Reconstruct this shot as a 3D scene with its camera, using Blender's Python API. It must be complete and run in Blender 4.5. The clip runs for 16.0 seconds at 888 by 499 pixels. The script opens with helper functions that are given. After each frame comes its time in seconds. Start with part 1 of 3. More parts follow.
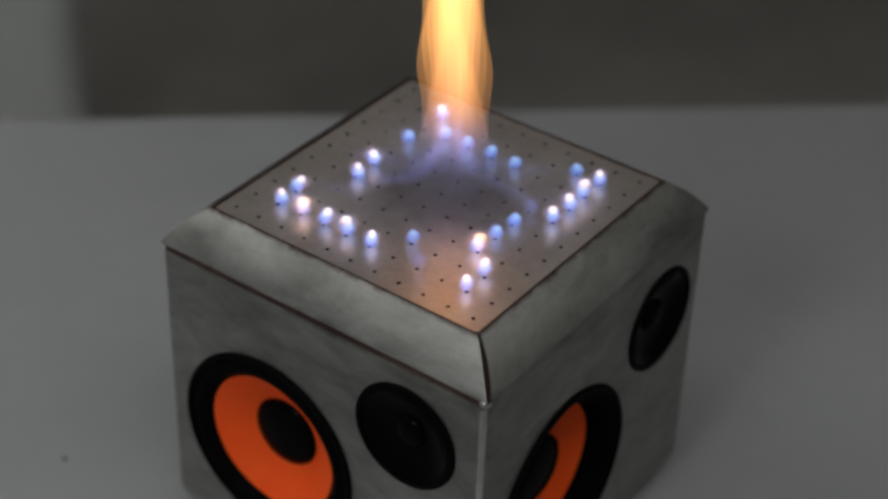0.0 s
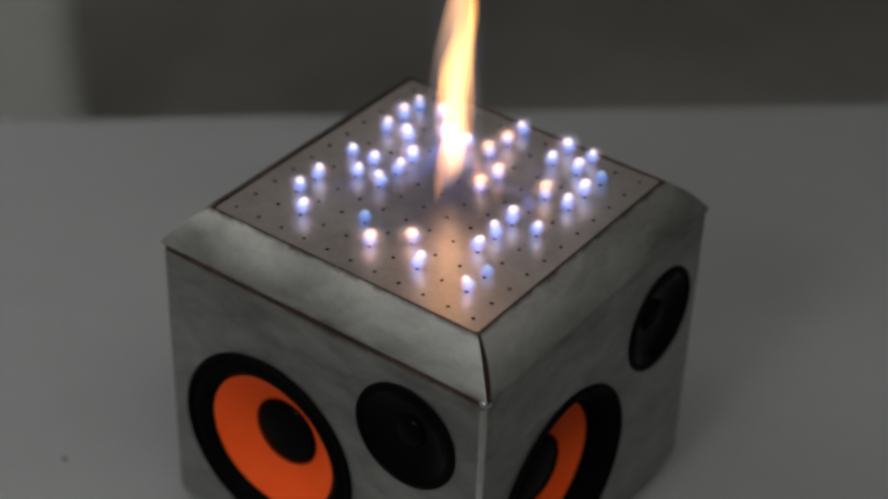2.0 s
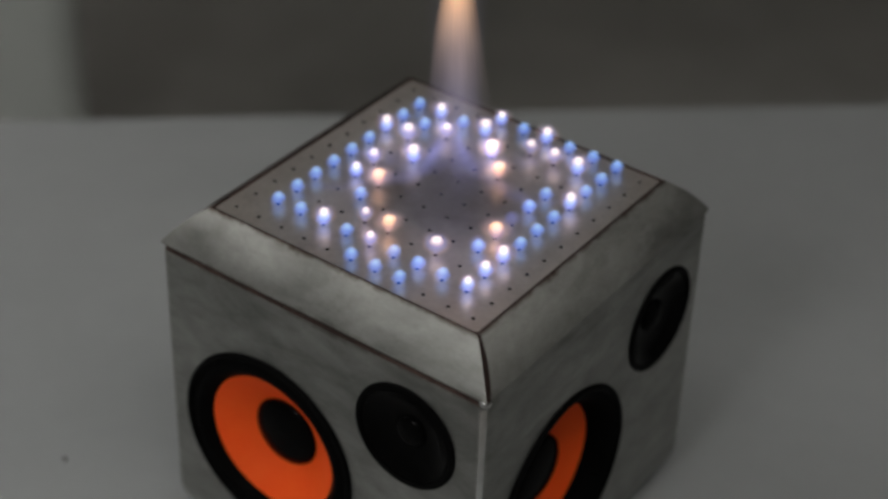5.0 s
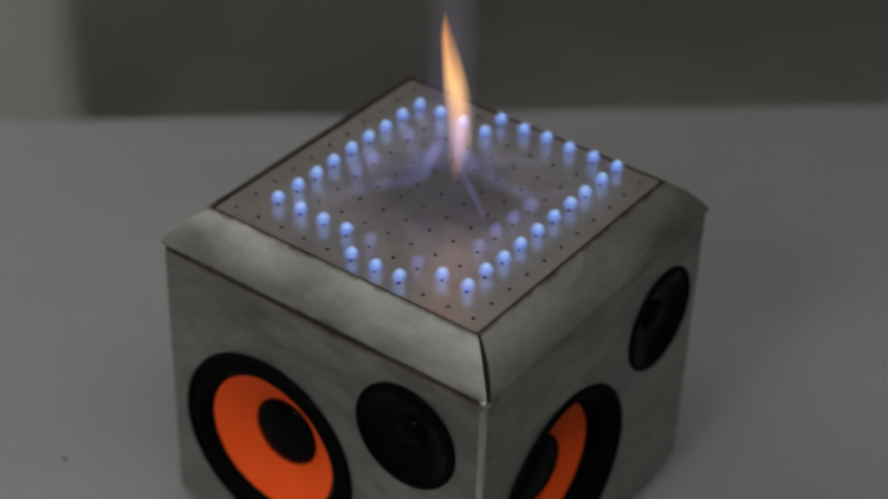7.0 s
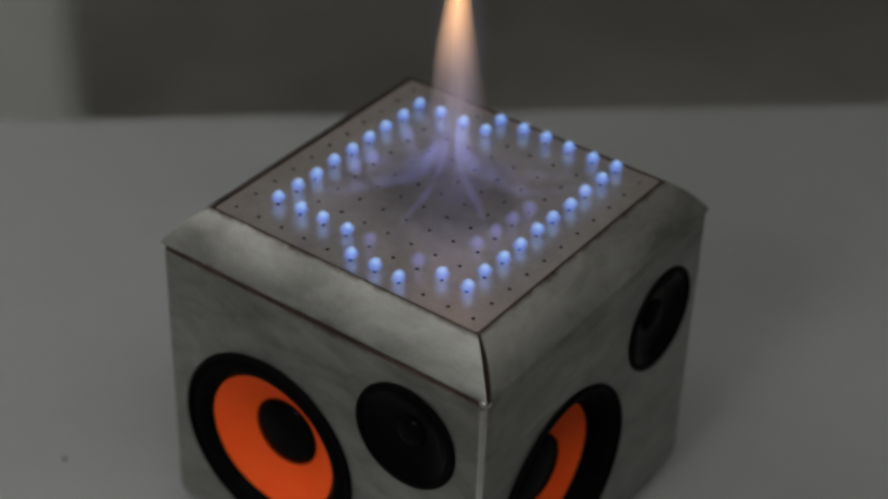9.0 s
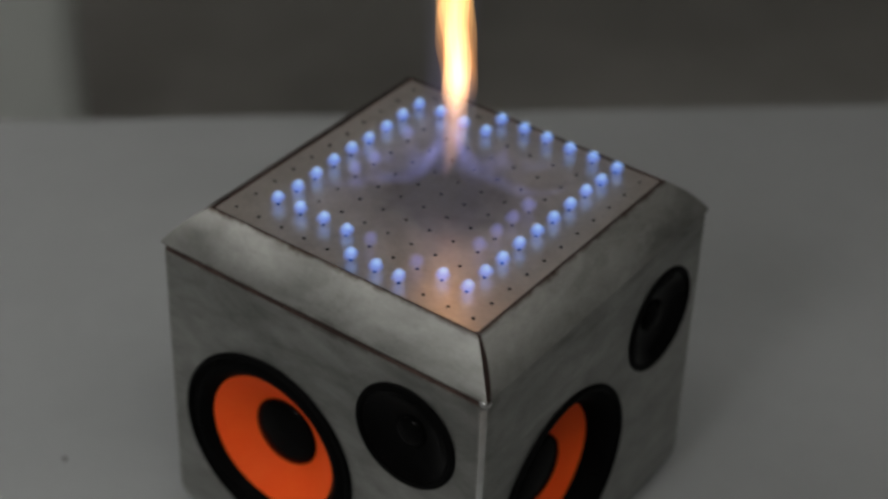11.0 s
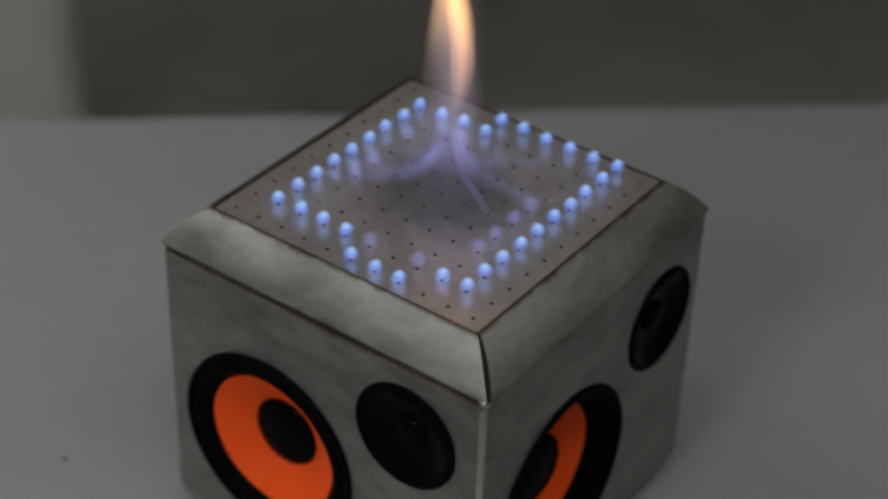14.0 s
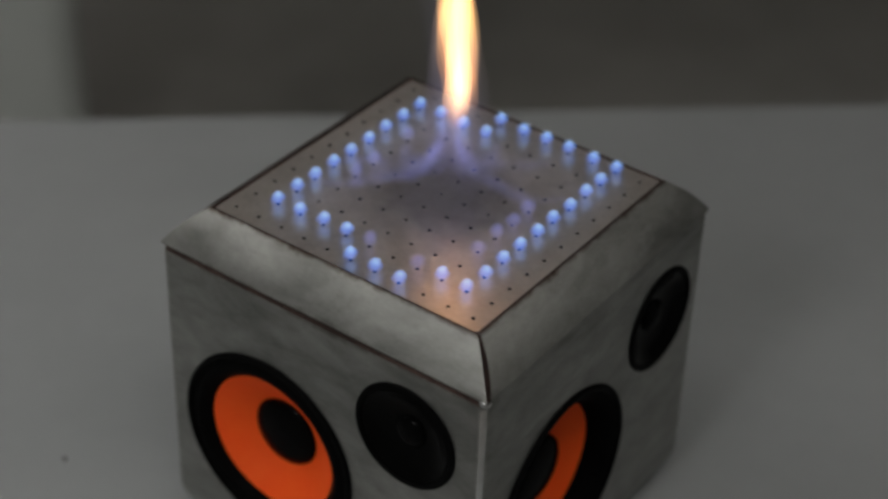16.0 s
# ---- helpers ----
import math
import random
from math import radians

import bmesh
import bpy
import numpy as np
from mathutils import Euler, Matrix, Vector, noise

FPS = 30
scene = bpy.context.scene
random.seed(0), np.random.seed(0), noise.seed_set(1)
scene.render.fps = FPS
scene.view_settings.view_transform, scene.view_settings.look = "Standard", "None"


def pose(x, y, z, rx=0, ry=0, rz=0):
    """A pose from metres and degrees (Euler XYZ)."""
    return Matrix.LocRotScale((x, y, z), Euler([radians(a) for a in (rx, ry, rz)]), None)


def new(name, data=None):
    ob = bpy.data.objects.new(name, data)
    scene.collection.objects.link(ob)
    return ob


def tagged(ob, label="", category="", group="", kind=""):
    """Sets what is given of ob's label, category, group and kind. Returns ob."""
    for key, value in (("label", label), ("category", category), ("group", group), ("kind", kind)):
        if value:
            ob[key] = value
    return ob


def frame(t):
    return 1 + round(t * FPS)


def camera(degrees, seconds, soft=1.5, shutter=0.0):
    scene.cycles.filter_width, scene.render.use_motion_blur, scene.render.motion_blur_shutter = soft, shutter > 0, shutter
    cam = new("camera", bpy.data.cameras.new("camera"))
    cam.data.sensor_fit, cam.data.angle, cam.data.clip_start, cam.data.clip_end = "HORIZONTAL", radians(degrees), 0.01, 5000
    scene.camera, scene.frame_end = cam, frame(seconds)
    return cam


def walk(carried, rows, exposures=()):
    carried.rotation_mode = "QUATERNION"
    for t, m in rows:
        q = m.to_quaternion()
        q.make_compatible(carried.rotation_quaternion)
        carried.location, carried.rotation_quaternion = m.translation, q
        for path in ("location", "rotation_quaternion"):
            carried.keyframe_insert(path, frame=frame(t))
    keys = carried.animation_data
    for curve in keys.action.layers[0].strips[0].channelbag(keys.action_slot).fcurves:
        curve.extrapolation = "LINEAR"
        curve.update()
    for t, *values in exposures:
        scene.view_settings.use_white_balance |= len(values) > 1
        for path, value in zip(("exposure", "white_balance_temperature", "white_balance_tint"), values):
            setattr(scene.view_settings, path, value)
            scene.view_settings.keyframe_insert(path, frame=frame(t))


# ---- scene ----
cam = camera(26.54, 16.0, soft=3.0)
EYE = pose(0.5363, -0.7499, 1.6085, 54.325, -1.641, 36.571)
walk(cam, [(0.0, EYE), (16.0, EYE)], exposures=[
    (0.0, -0.06, 6350, 10), (0.5, -0.04, 6350, 10), (1.5, 0.04, 6450, 10), (2.0, -0.10, 6450, 10), (2.5, 0.12, 6450, 10), (3.0, 0.06, 6350, 10), (4.0, 0.03, 6500, 10), (6.5, 0.04, 6500, 10),
    (9.0, -0.02, 6500, 10), (11.5, 0.04, 6500, 10), (12.5, 0.12, 6500, 10), (14.0, 0.04, 6500, 10), (15.0, -0.06, 6500, 10), (16.0, -0.06, 6500, 10)])
cam.data.dof.use_dof = True
cam.data.dof.focus_distance = 1.04
cam.data.dof.aperture_fstop = 3.6
scene.cycles.transparent_max_bounces = 64

TABLE_Z = 0.75          # table top
TOP_Z = 0.987           # perforated plate
PITCH = 0.017           # spacing of the gas holes
X0, X1, Y0, Y1 = -0.1205, 0.1160, -0.1141, 0.1205   # outer faces of the box
BAND = 0.0253           # drop of the sloping rim

# ---- world and lamps ----
world = bpy.data.worlds.new("world")
scene.world = world
world.use_nodes = True
world.node_tree.nodes["Background"].inputs[0].default_value = (0.5, 0.55, 0.6, 1)
world.node_tree.nodes["Background"].inputs[1].default_value = 0.02


def area_lamp(name, m, sx, sy, watts, colour):
    la = bpy.data.lights.new(name, "AREA")
    la.shape, la.size, la.size_y, la.energy, la.color = "RECTANGLE", sx, sy, watts, colour
    ob = new(name, la)
    ob.matrix_world = m
    return ob


# added lamps, all out of view; places and watts chosen to balance the brightness
LAMPS = [(-2.9, -1.6, 3.0), (0.2, -2.4, 25.0), (-2.0, -0.55, 14.0), (0.8, -0.5, 1.0), (2.4, 1.6, 3.0)]
for lx, ly, w in LAMPS:
    area_lamp("added_lamp_light", pose(lx, ly, 2.66), 0.56, 1.16, w, (1.0, 0.995, 0.98))


# ---- materials ----
def mat(name):
    m = bpy.data.materials.new(name)
    m.use_nodes = True
    return m, m.node_tree, m.node_tree.nodes["Principled BSDF"]


def node(nt, kind, **props):
    n = nt.nodes.new(kind)
    for k, v in props.items():
        n.inputs[k.replace("_", " ")].default_value = v
    return n


def coords(nt, scale=(1, 1, 1)):
    tc = nt.nodes.new("ShaderNodeTexCoord")
    mp = nt.nodes.new("ShaderNodeMapping")
    mp.inputs["Scale"].default_value = scale
    nt.links.new(tc.outputs["Object"], mp.inputs["Vector"])
    return mp.outputs["Vector"]


def ramp(nt, source, stops):
    r = nt.nodes.new("ShaderNodeValToRGB")
    e = r.color_ramp.elements
    while len(e) < len(stops):
        e.new(0.5)
    for el, (p, c) in zip(e, stops):
        el.position = p
        el.color = (*c, 1) if isinstance(c, tuple) else (c, c, c, 1)
    nt.links.new(source, r.inputs["Fac"])
    return r.outputs["Color"]


def mixed(nt, fac, a, b, mode="MIX"):
    n = nt.nodes.new("ShaderNodeMix")
    n.data_type, n.blend_type = "RGBA", mode
    for sock, v in ((n.inputs[0], fac), (n.inputs[6], a), (n.inputs[7], b)):
        if isinstance(v, (int, float)):
            sock.default_value = v
        elif isinstance(v, tuple):
            sock.default_value = (*v, 1)
        else:
            nt.links.new(v, sock)
    return n.outputs[2]


def surface(name, dark, light, rough=(0.4, 0.6), metal=0.0, fine=200.0, coarse=12.0, stretch=(1, 1, 1), bump=0.1,
            depth=0.0005, coat=0.0, detail=6.0, spec=0.5, grain=0.25):
    """Two-scale mottled surface with matching gloss variation and fine relief."""
    m, nt, b = mat(name)
    v = coords(nt, stretch)
    n1 = node(nt, "ShaderNodeTexNoise", Scale=coarse, Detail=detail, Roughness=0.62)
    n2 = node(nt, "ShaderNodeTexNoise", Scale=fine, Detail=3.0)
    nt.links.new(v, n1.inputs["Vector"])
    nt.links.new(v, n2.inputs["Vector"])
    n3 = node(nt, "ShaderNodeTexNoise", Scale=coarse * 3.1, Detail=4.0, Distortion=1.2)
    nt.links.new(v, n3.inputs["Vector"])
    f = mixed(nt, grain, mixed(nt, 0.35, n1.outputs["Fac"], n3.outputs["Fac"]), n2.outputs["Fac"])
    nt.links.new(ramp(nt, f, [(0.36, dark), (0.62, light)]), b.inputs["Base Color"])
    nt.links.new(ramp(nt, f, [(0.3, rough[0]), (0.7, rough[1])]), b.inputs["Roughness"])
    b.inputs["Metallic"].default_value = metal
    b.inputs["Coat Weight"].default_value = coat
    bp = node(nt, "ShaderNodeBump", Strength=bump, Distance=depth)
    nt.links.new(n2.outputs["Fac"], bp.inputs["Height"])
    nt.links.new(bp.outputs["Normal"], b.inputs["Normal"])
    b.inputs["Specular IOR Level"].default_value = spec
    return m


M_STEEL = surface("brushed_steel", (0.212, 0.212, 0.200), (0.415, 0.415, 0.397), (0.40, 0.58), 1.0, 420, 9, (0.7, 0.7, 1.6), 0.04, detail=4.0, grain=0.10)
M_POLISHED = surface("polished_steel", (0.5, 0.5, 0.49), (0.65, 0.65, 0.64), (0.16, 0.26), 1.0, 300, 30, grain=0.1)
M_PLATE = surface("heat_tinted_steel", (0.53, 0.482, 0.442), (0.705, 0.652, 0.606), (0.30, 0.44), 0.8, 300, 14, (1, 1, 1), 0.06)


def dim_patch(m, radius):
    """An uneven dark middle: the dimness round the flame column, painted into the colour."""
    nt = m.node_tree
    b = nt.nodes["Principled BSDF"]
    tc = nt.nodes.new("ShaderNodeTexCoord")
    far = nt.nodes.new("ShaderNodeVectorMath")
    far.operation = "LENGTH"
    nt.links.new(tc.outputs["Object"], far.inputs[0])
    nz = node(nt, "ShaderNodeTexNoise", Scale=38.0, Detail=4.0)
    nt.links.new(tc.outputs["Object"], nz.inputs["Vector"])
    sc = nt.nodes.new("ShaderNodeMath")
    sc.operation = "MULTIPLY_ADD"
    nt.links.new(nz.outputs["Fac"], sc.inputs[0])
    sc.inputs[1].default_value = -radius * 1.1
    nt.links.new(far.outputs["Value"], sc.inputs[2])
    mask = ramp(nt, sc.outputs[0], [(0.0, 0.42), (radius * 0.9, 1.0)])
    old = b.inputs["Base Color"].links[0].from_socket
    nt.links.new(mixed(nt, 1.0, old, mask, "MULTIPLY"), b.inputs["Base Color"])


def smudges(m, scale, depth, low, high, stretch):
    """Uneven dark smears and scuffs with soft ragged borders."""
    nt = m.node_tree
    b = nt.nodes["Principled BSDF"]
    nz = node(nt, "ShaderNodeTexNoise", Scale=scale, Detail=7.0, Roughness=0.68, Distortion=0.6)
    nt.links.new(coords(nt, stretch), nz.inputs["Vector"])
    mask = ramp(nt, nz.outputs["Fac"], [(low, depth), (high, 1.0)])
    old = b.inputs["Base Color"].links[0].from_socket
    nt.links.new(mixed(nt, 1.0, old, mask, "MULTIPLY"), b.inputs["Base Color"])


def scorch_and_dark_rims(m):
    """Ragged soot and heat tint along the plate's edge and the welded seam; the rear rims are near black."""
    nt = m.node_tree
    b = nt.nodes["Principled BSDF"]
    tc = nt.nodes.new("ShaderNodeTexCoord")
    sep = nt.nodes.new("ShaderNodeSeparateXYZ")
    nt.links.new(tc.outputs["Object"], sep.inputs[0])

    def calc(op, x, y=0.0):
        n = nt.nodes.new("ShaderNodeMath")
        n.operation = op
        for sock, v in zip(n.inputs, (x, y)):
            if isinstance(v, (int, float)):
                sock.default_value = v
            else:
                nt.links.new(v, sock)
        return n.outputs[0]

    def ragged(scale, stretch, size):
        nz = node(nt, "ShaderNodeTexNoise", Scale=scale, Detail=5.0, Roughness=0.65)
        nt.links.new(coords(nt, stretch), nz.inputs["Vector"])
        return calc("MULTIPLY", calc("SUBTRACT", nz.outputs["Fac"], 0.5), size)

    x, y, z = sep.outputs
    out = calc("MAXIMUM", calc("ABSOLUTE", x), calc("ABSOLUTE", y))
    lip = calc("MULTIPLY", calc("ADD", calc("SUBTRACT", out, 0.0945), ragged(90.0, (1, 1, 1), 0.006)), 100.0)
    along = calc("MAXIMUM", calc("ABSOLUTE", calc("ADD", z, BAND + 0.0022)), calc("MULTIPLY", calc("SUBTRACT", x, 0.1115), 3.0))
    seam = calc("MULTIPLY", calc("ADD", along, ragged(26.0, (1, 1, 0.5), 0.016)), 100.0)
    # the two rear rims, darkened almost to black with a ragged border
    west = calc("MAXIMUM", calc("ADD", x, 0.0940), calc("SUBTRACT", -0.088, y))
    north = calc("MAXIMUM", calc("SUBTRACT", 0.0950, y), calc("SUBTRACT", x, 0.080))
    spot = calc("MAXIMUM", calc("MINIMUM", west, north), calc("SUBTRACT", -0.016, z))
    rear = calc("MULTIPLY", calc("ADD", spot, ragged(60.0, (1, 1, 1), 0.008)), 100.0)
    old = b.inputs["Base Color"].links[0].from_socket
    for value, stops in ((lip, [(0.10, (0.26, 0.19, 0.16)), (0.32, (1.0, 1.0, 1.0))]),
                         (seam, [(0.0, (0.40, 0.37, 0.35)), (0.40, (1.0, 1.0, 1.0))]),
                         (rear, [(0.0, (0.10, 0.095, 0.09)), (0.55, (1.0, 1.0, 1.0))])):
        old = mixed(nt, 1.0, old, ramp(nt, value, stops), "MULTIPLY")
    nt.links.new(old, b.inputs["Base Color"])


scorch_and_dark_rims(M_STEEL)
smudges(M_STEEL, 20.0, 0.85, 0.36, 0.56, (1.0, 1.0, 1.5))
smudges(M_STEEL, 60.0, 0.86, 0.34, 0.52, (0.6, 0.6, 1.6))
smudges(M_PLATE, 48.0, 0.90, 0.36, 0.50, (1.0, 1.0, 1.0))
dim_patch(M_PLATE, 0.042)
M_RUST_SHADOW = surface("scorched_seam_and_shadow", (0.022, 0.015, 0.013), (0.085, 0.055, 0.047), (0.7, 0.9), 0.0, 300, 40, spec=0.1)
# near black that stands for the unlit inside of the gas holes
M_HOLE_DARK = surface("dark_hole", (0.004, 0.004, 0.004), (0.008, 0.007, 0.006), (0.8, 0.9), 0.0, 900, 60, spec=0.05)
M_SATIN = surface("satin_black_plastic", (0.0015, 0.0015, 0.0015), (0.003, 0.003, 0.003), (0.20, 0.26), 0.0, 900, 60, bump=0.01, spec=0.03)
M_BLACK = surface("black_moulded_plastic", (0.0015, 0.0015, 0.0015), (0.003, 0.003, 0.003), (0.45, 0.6), 0.0, 900, 60, spec=0.025)
M_RUBBER = surface("black_rubber", (0.0015, 0.0015, 0.0015), (0.003, 0.003, 0.003), (0.5, 0.65), 0.0, 900, 60, spec=0.02)
M_ORANGE = surface("orange_coated_cone", (0.96, 0.092, 0.010), (0.99, 0.118, 0.016), (0.5, 0.65), 0.0, 700, 30, bump=0.12, spec=0.15)
M_TABLE = surface("grey_white_laminate", (0.272, 0.281, 0.281), (0.305, 0.314, 0.314), (0.36, 0.46), 0.0, 500, 7, bump=0.03)
M_LEG = surface("grey_painted_metal", (0.25, 0.25, 0.25), (0.32, 0.32, 0.32), (0.4, 0.5), 0.0, 400, 10)
M_FLOOR = surface("dark_floor", (0.172, 0.164, 0.153), (0.29, 0.277, 0.258), (0.45, 0.6), 0.0, 120, 1.6, bump=0.05)
M_WALL = surface("grey_wall_paint", (0.22, 0.22, 0.215), (0.26, 0.26, 0.255), (0.7, 0.85), 0.0, 200, 2.0)
M_PALE = surface("pale_wall_paint", (0.48, 0.51, 0.485), (0.56, 0.585, 0.56), (0.6, 0.8), 0.0, 200, 2.0)
M_CEIL = surface("white_ceiling_paint", (0.70, 0.70, 0.69), (0.78, 0.78, 0.77), (0.7, 0.85), 0.0, 150, 2.0)
M_CRUMB = surface("dark_crumb", (0.03, 0.03, 0.025), (0.06, 0.05, 0.04), (0.7, 0.9), 0.0, 900, 100)


def flame_mat(name, stops, streak=0.5, grain=(90, 90, 14)):
    """Thin burning gas: lets light through and adds its own. stops: height 0 to 1, colour, strength."""
    m = bpy.data.materials.new(name)
    m.use_nodes = True
    nt = m.node_tree
    nt.nodes.clear()
    tc = nt.nodes.new("ShaderNodeTexCoord")
    sep = nt.nodes.new("ShaderNodeSeparateXYZ")
    nt.links.new(tc.outputs["Generated"], sep.inputs[0])
    colour = ramp(nt, sep.outputs["Z"], [(p, c) for p, c, s in stops])
    top = max(s for p, c, s in stops)
    power = ramp(nt, sep.outputs["Z"], [(p, s / top) for p, c, s in stops])
    mp = nt.nodes.new("ShaderNodeMapping")
    mp.inputs["Scale"].default_value = grain
    nt.links.new(tc.outputs["Object"], mp.inputs["Vector"])
    nz = node(nt, "ShaderNodeTexNoise", Scale=1.0, Detail=2.0)
    nt.links.new(mp.outputs["Vector"], nz.inputs["Vector"])
    st = ramp(nt, nz.outputs["Fac"], [(0.3, 1.0 - streak), (0.7, 1.0 + 0.0)])
    k = mixed(nt, 1.0, power, st, "MULTIPLY")
    mul = nt.nodes.new("ShaderNodeMath")
    mul.operation = "MULTIPLY"
    nt.links.new(k, mul.inputs[0])
    mul.inputs[1].default_value = top
    em = nt.nodes.new("ShaderNodeEmission")
    nt.links.new(colour, em.inputs["Color"])
    nt.links.new(mul.outputs[0], em.inputs["Strength"])
    tr = nt.nodes.new("ShaderNodeBsdfTransparent")
    add = nt.nodes.new("ShaderNodeAddShader")
    out = nt.nodes.new("ShaderNodeOutputMaterial")
    nt.links.new(em.outputs[0], add.inputs[0])
    nt.links.new(tr.outputs[0], add.inputs[1])
    nt.links.new(add.outputs[0], out.inputs["Surface"])
    return m


VIOLET, BLUE, SKY = (0.30, 0.27, 0.62), (0.10, 0.24, 0.95), (0.32, 0.55, 1.0)
HOT_ORANGE = (1.0, 0.45, 0.14)
PEACH, ORANGE, YELLOW = (1.0, 0.52, 0.32), (1.0, 0.38, 0.09), (1.0, 0.55, 0.17)
F_BLUE = flame_mat("blue_gas_flame", [(0.0, BLUE, 0.06), (0.35, BLUE, 0.18), (0.6, (0.17, 0.40, 1.0), 0.24), (0.85, (0.40, 0.62, 1.0), 0.34), (1.0, SKY, 0.2)], 0.3, (200, 200, 200))
F_HALO = flame_mat("blue_flame_halo", [(0.0, (0.3, 0.3, 0.9), 0.02), (0.5, (0.35, 0.42, 1.0), 0.09), (1.0, (0.3, 0.4, 1.0), 0.03)], 0.4, (200, 200, 200))
F_WEAK = flame_mat("weak_gas_flame", [(0.0, VIOLET, 0.02), (0.5, (0.22, 0.28, 0.85), 0.085), (1.0, VIOLET, 0.05)], 0.5, (200, 200, 200))
F_WHITE = flame_mat("white_gas_flame", [(0.0, (0.2, 0.3, 0.9), 0.01), (0.50, (0.35, 0.42, 0.95), 0.06), (0.66, (1.0, 0.66, 0.50), 0.28), (0.84, (1.0, 0.82, 0.70), 0.62), (1.0, (0.9, 0.85, 0.9), 0.25)], 0.4, (200, 200, 200))
F_WARM = flame_mat("warm_gas_flame", [(0.0, (0.5, 0.4, 0.7), 0.03), (0.38, (1.0, 0.5, 0.3), 0.16), (0.60, (1.0, 0.55, 0.28), 0.35), (0.80, (1.0, 0.62, 0.36), 0.55), (1.0, (1.0, 0.7, 0.6), 0.2)], 0.4, (200, 200, 200))
F_ROSE = flame_mat("rose_flame_halo", [(0.0, (0.7, 0.35, 0.4), 0.02), (0.5, (0.9, 0.5, 0.45), 0.08), (1.0, (0.7, 0.5, 0.7), 0.03)], 0.4, (200, 200, 200))
F_HAZE = flame_mat("rosy_gas_haze", [(0.0, (1.0, 0.5, 0.35), 0.020), (0.5, (1.0, 0.55, 0.42), 0.040), (1.0, (0.7, 0.5, 0.7), 0.012)], 0.6, (120, 120, 120))
F_CORE = flame_mat("white_hot_flame", [(0.0, VIOLET, 0.0), (0.10, PEACH, 0.05), (0.25, HOT_ORANGE, 0.5), (0.6, HOT_ORANGE, 0.8), (0.85, HOT_ORANGE, 0.5), (1.0, ORANGE, 0.10)], 0.5)
F_COLUMN = flame_mat("bright_flame_column", [(0.0, VIOLET, 0.0), (0.08, PEACH, 0.10), (0.2, (1.0, 0.55, 0.25), 0.5), (0.55, HOT_ORANGE, 0.6), (1.0, ORANGE, 0.2)], 0.75, (150, 150, 12))
F_SKIN = flame_mat("yellow_flame_skin", [(0.0, VIOLET, 0.0), (0.10, PEACH, 0.02), (0.25, ORANGE, 0.16), (0.6, YELLOW, 0.24), (0.85, ORANGE, 0.22), (1.0, ORANGE, 0.05)], 0.6)
F_THIN = flame_mat("soft_yellow_flame", [(0.0, VIOLET, 0.0), (0.12, PEACH, 0.015), (0.35, PEACH, 0.07), (0.6, YELLOW, 0.16), (0.85, ORANGE, 0.14), (1.0, ORANGE, 0.03)], 0.6)
F_BROAD = flame_mat("orange_flame", [(0.0, VIOLET, 0.0), (0.14, VIOLET, 0.02), (0.30, ORANGE, 0.09), (0.55, (1.0, 0.43, 0.11), 0.24), (0.8, (1.0, 0.45, 0.12), 0.28), (1.0, ORANGE, 0.05)], 0.55)
F_SURGE = flame_mat("surging_orange_flame", [(0.0, ORANGE, 0.0), (0.18, PEACH, 0.12), (0.4, (1.0, 0.42, 0.12), 0.50), (0.7, HOT_ORANGE, 0.70), (1.0, ORANGE, 0.1)], 0.6)
F_LICK = flame_mat("faint_orange_lick", [(0.0, ORANGE, 0.0), (0.3, PEACH, 0.03), (0.7, ORANGE, 0.09), (1.0, ORANGE, 0.02)], 0.6)
F_EMBER = flame_mat("orange_flame_streak", [(0.0, ORANGE, 0.0), (0.4, (1.0, 0.40, 0.16), 0.09), (1.0, PEACH, 0.01)], 0.6)
F_PALE = flame_mat("pale_peach_flame", [(0.0, VIOLET, 0.0), (0.12, VIOLET, 0.011), (0.38, (0.44, 0.39, 0.46), 0.018), (0.56, (0.75, 0.52, 0.44), 0.036), (0.72, (1.0, 0.56, 0.32), 0.09), (0.86, (1.0, 0.50, 0.22), 0.18), (0.94, (1.0, 0.42, 0.14), 0.60), (1.0, ORANGE, 0.4)], 0.5)
F_VEIL = flame_mat("violet_gas_veil", [(0.0, VIOLET, 0.0), (0.12, (0.36, 0.33, 0.66), 0.012), (0.5, (0.42, 0.39, 0.48), 0.009), (1.0, (0.5, 0.42, 0.42), 0.008)], 0.7, (70, 70, 9))
F_TENT = flame_mat("faint_violet_sheet", [(0.0, (0.4, 0.38, 0.55), 0.020), (0.4, (0.42, 0.40, 0.52), 0.026), (0.8, (0.36, 0.34, 0.7), 0.030), (1.0, (0.36, 0.34, 0.7), 0.024)], 0.8, (60, 60, 25))
F_LINE = flame_mat("violet_filament", [(0.0, (0.34, 0.34, 0.95), 0.012), (0.35, (0.32, 0.32, 0.95), 0.030), (0.7, (0.34, 0.32, 0.85), 0.012), (1.0, (0.4, 0.36, 0.7), 0.004)], 0.8, (60, 60, 60))

F_WISP = flame_mat("violet_gas_wisp", [(0.0, (0.34, 0.36, 0.90), 0.014), (0.35, (0.30, 0.33, 0.95), 0.026), (0.75, (0.30, 0.31, 0.95), 0.024), (1.0, (0.4, 0.36, 0.7), 0.004)], 0.9, (70, 70, 70))


def glow(name, colour, strength):
    m = bpy.data.materials.new(name)
    m.use_nodes = True
    b = m.node_tree.nodes["Principled BSDF"]
    b.inputs["Emission Color"].default_value = (*colour, 1)
    b.inputs["Emission Strength"].default_value = strength
    return m


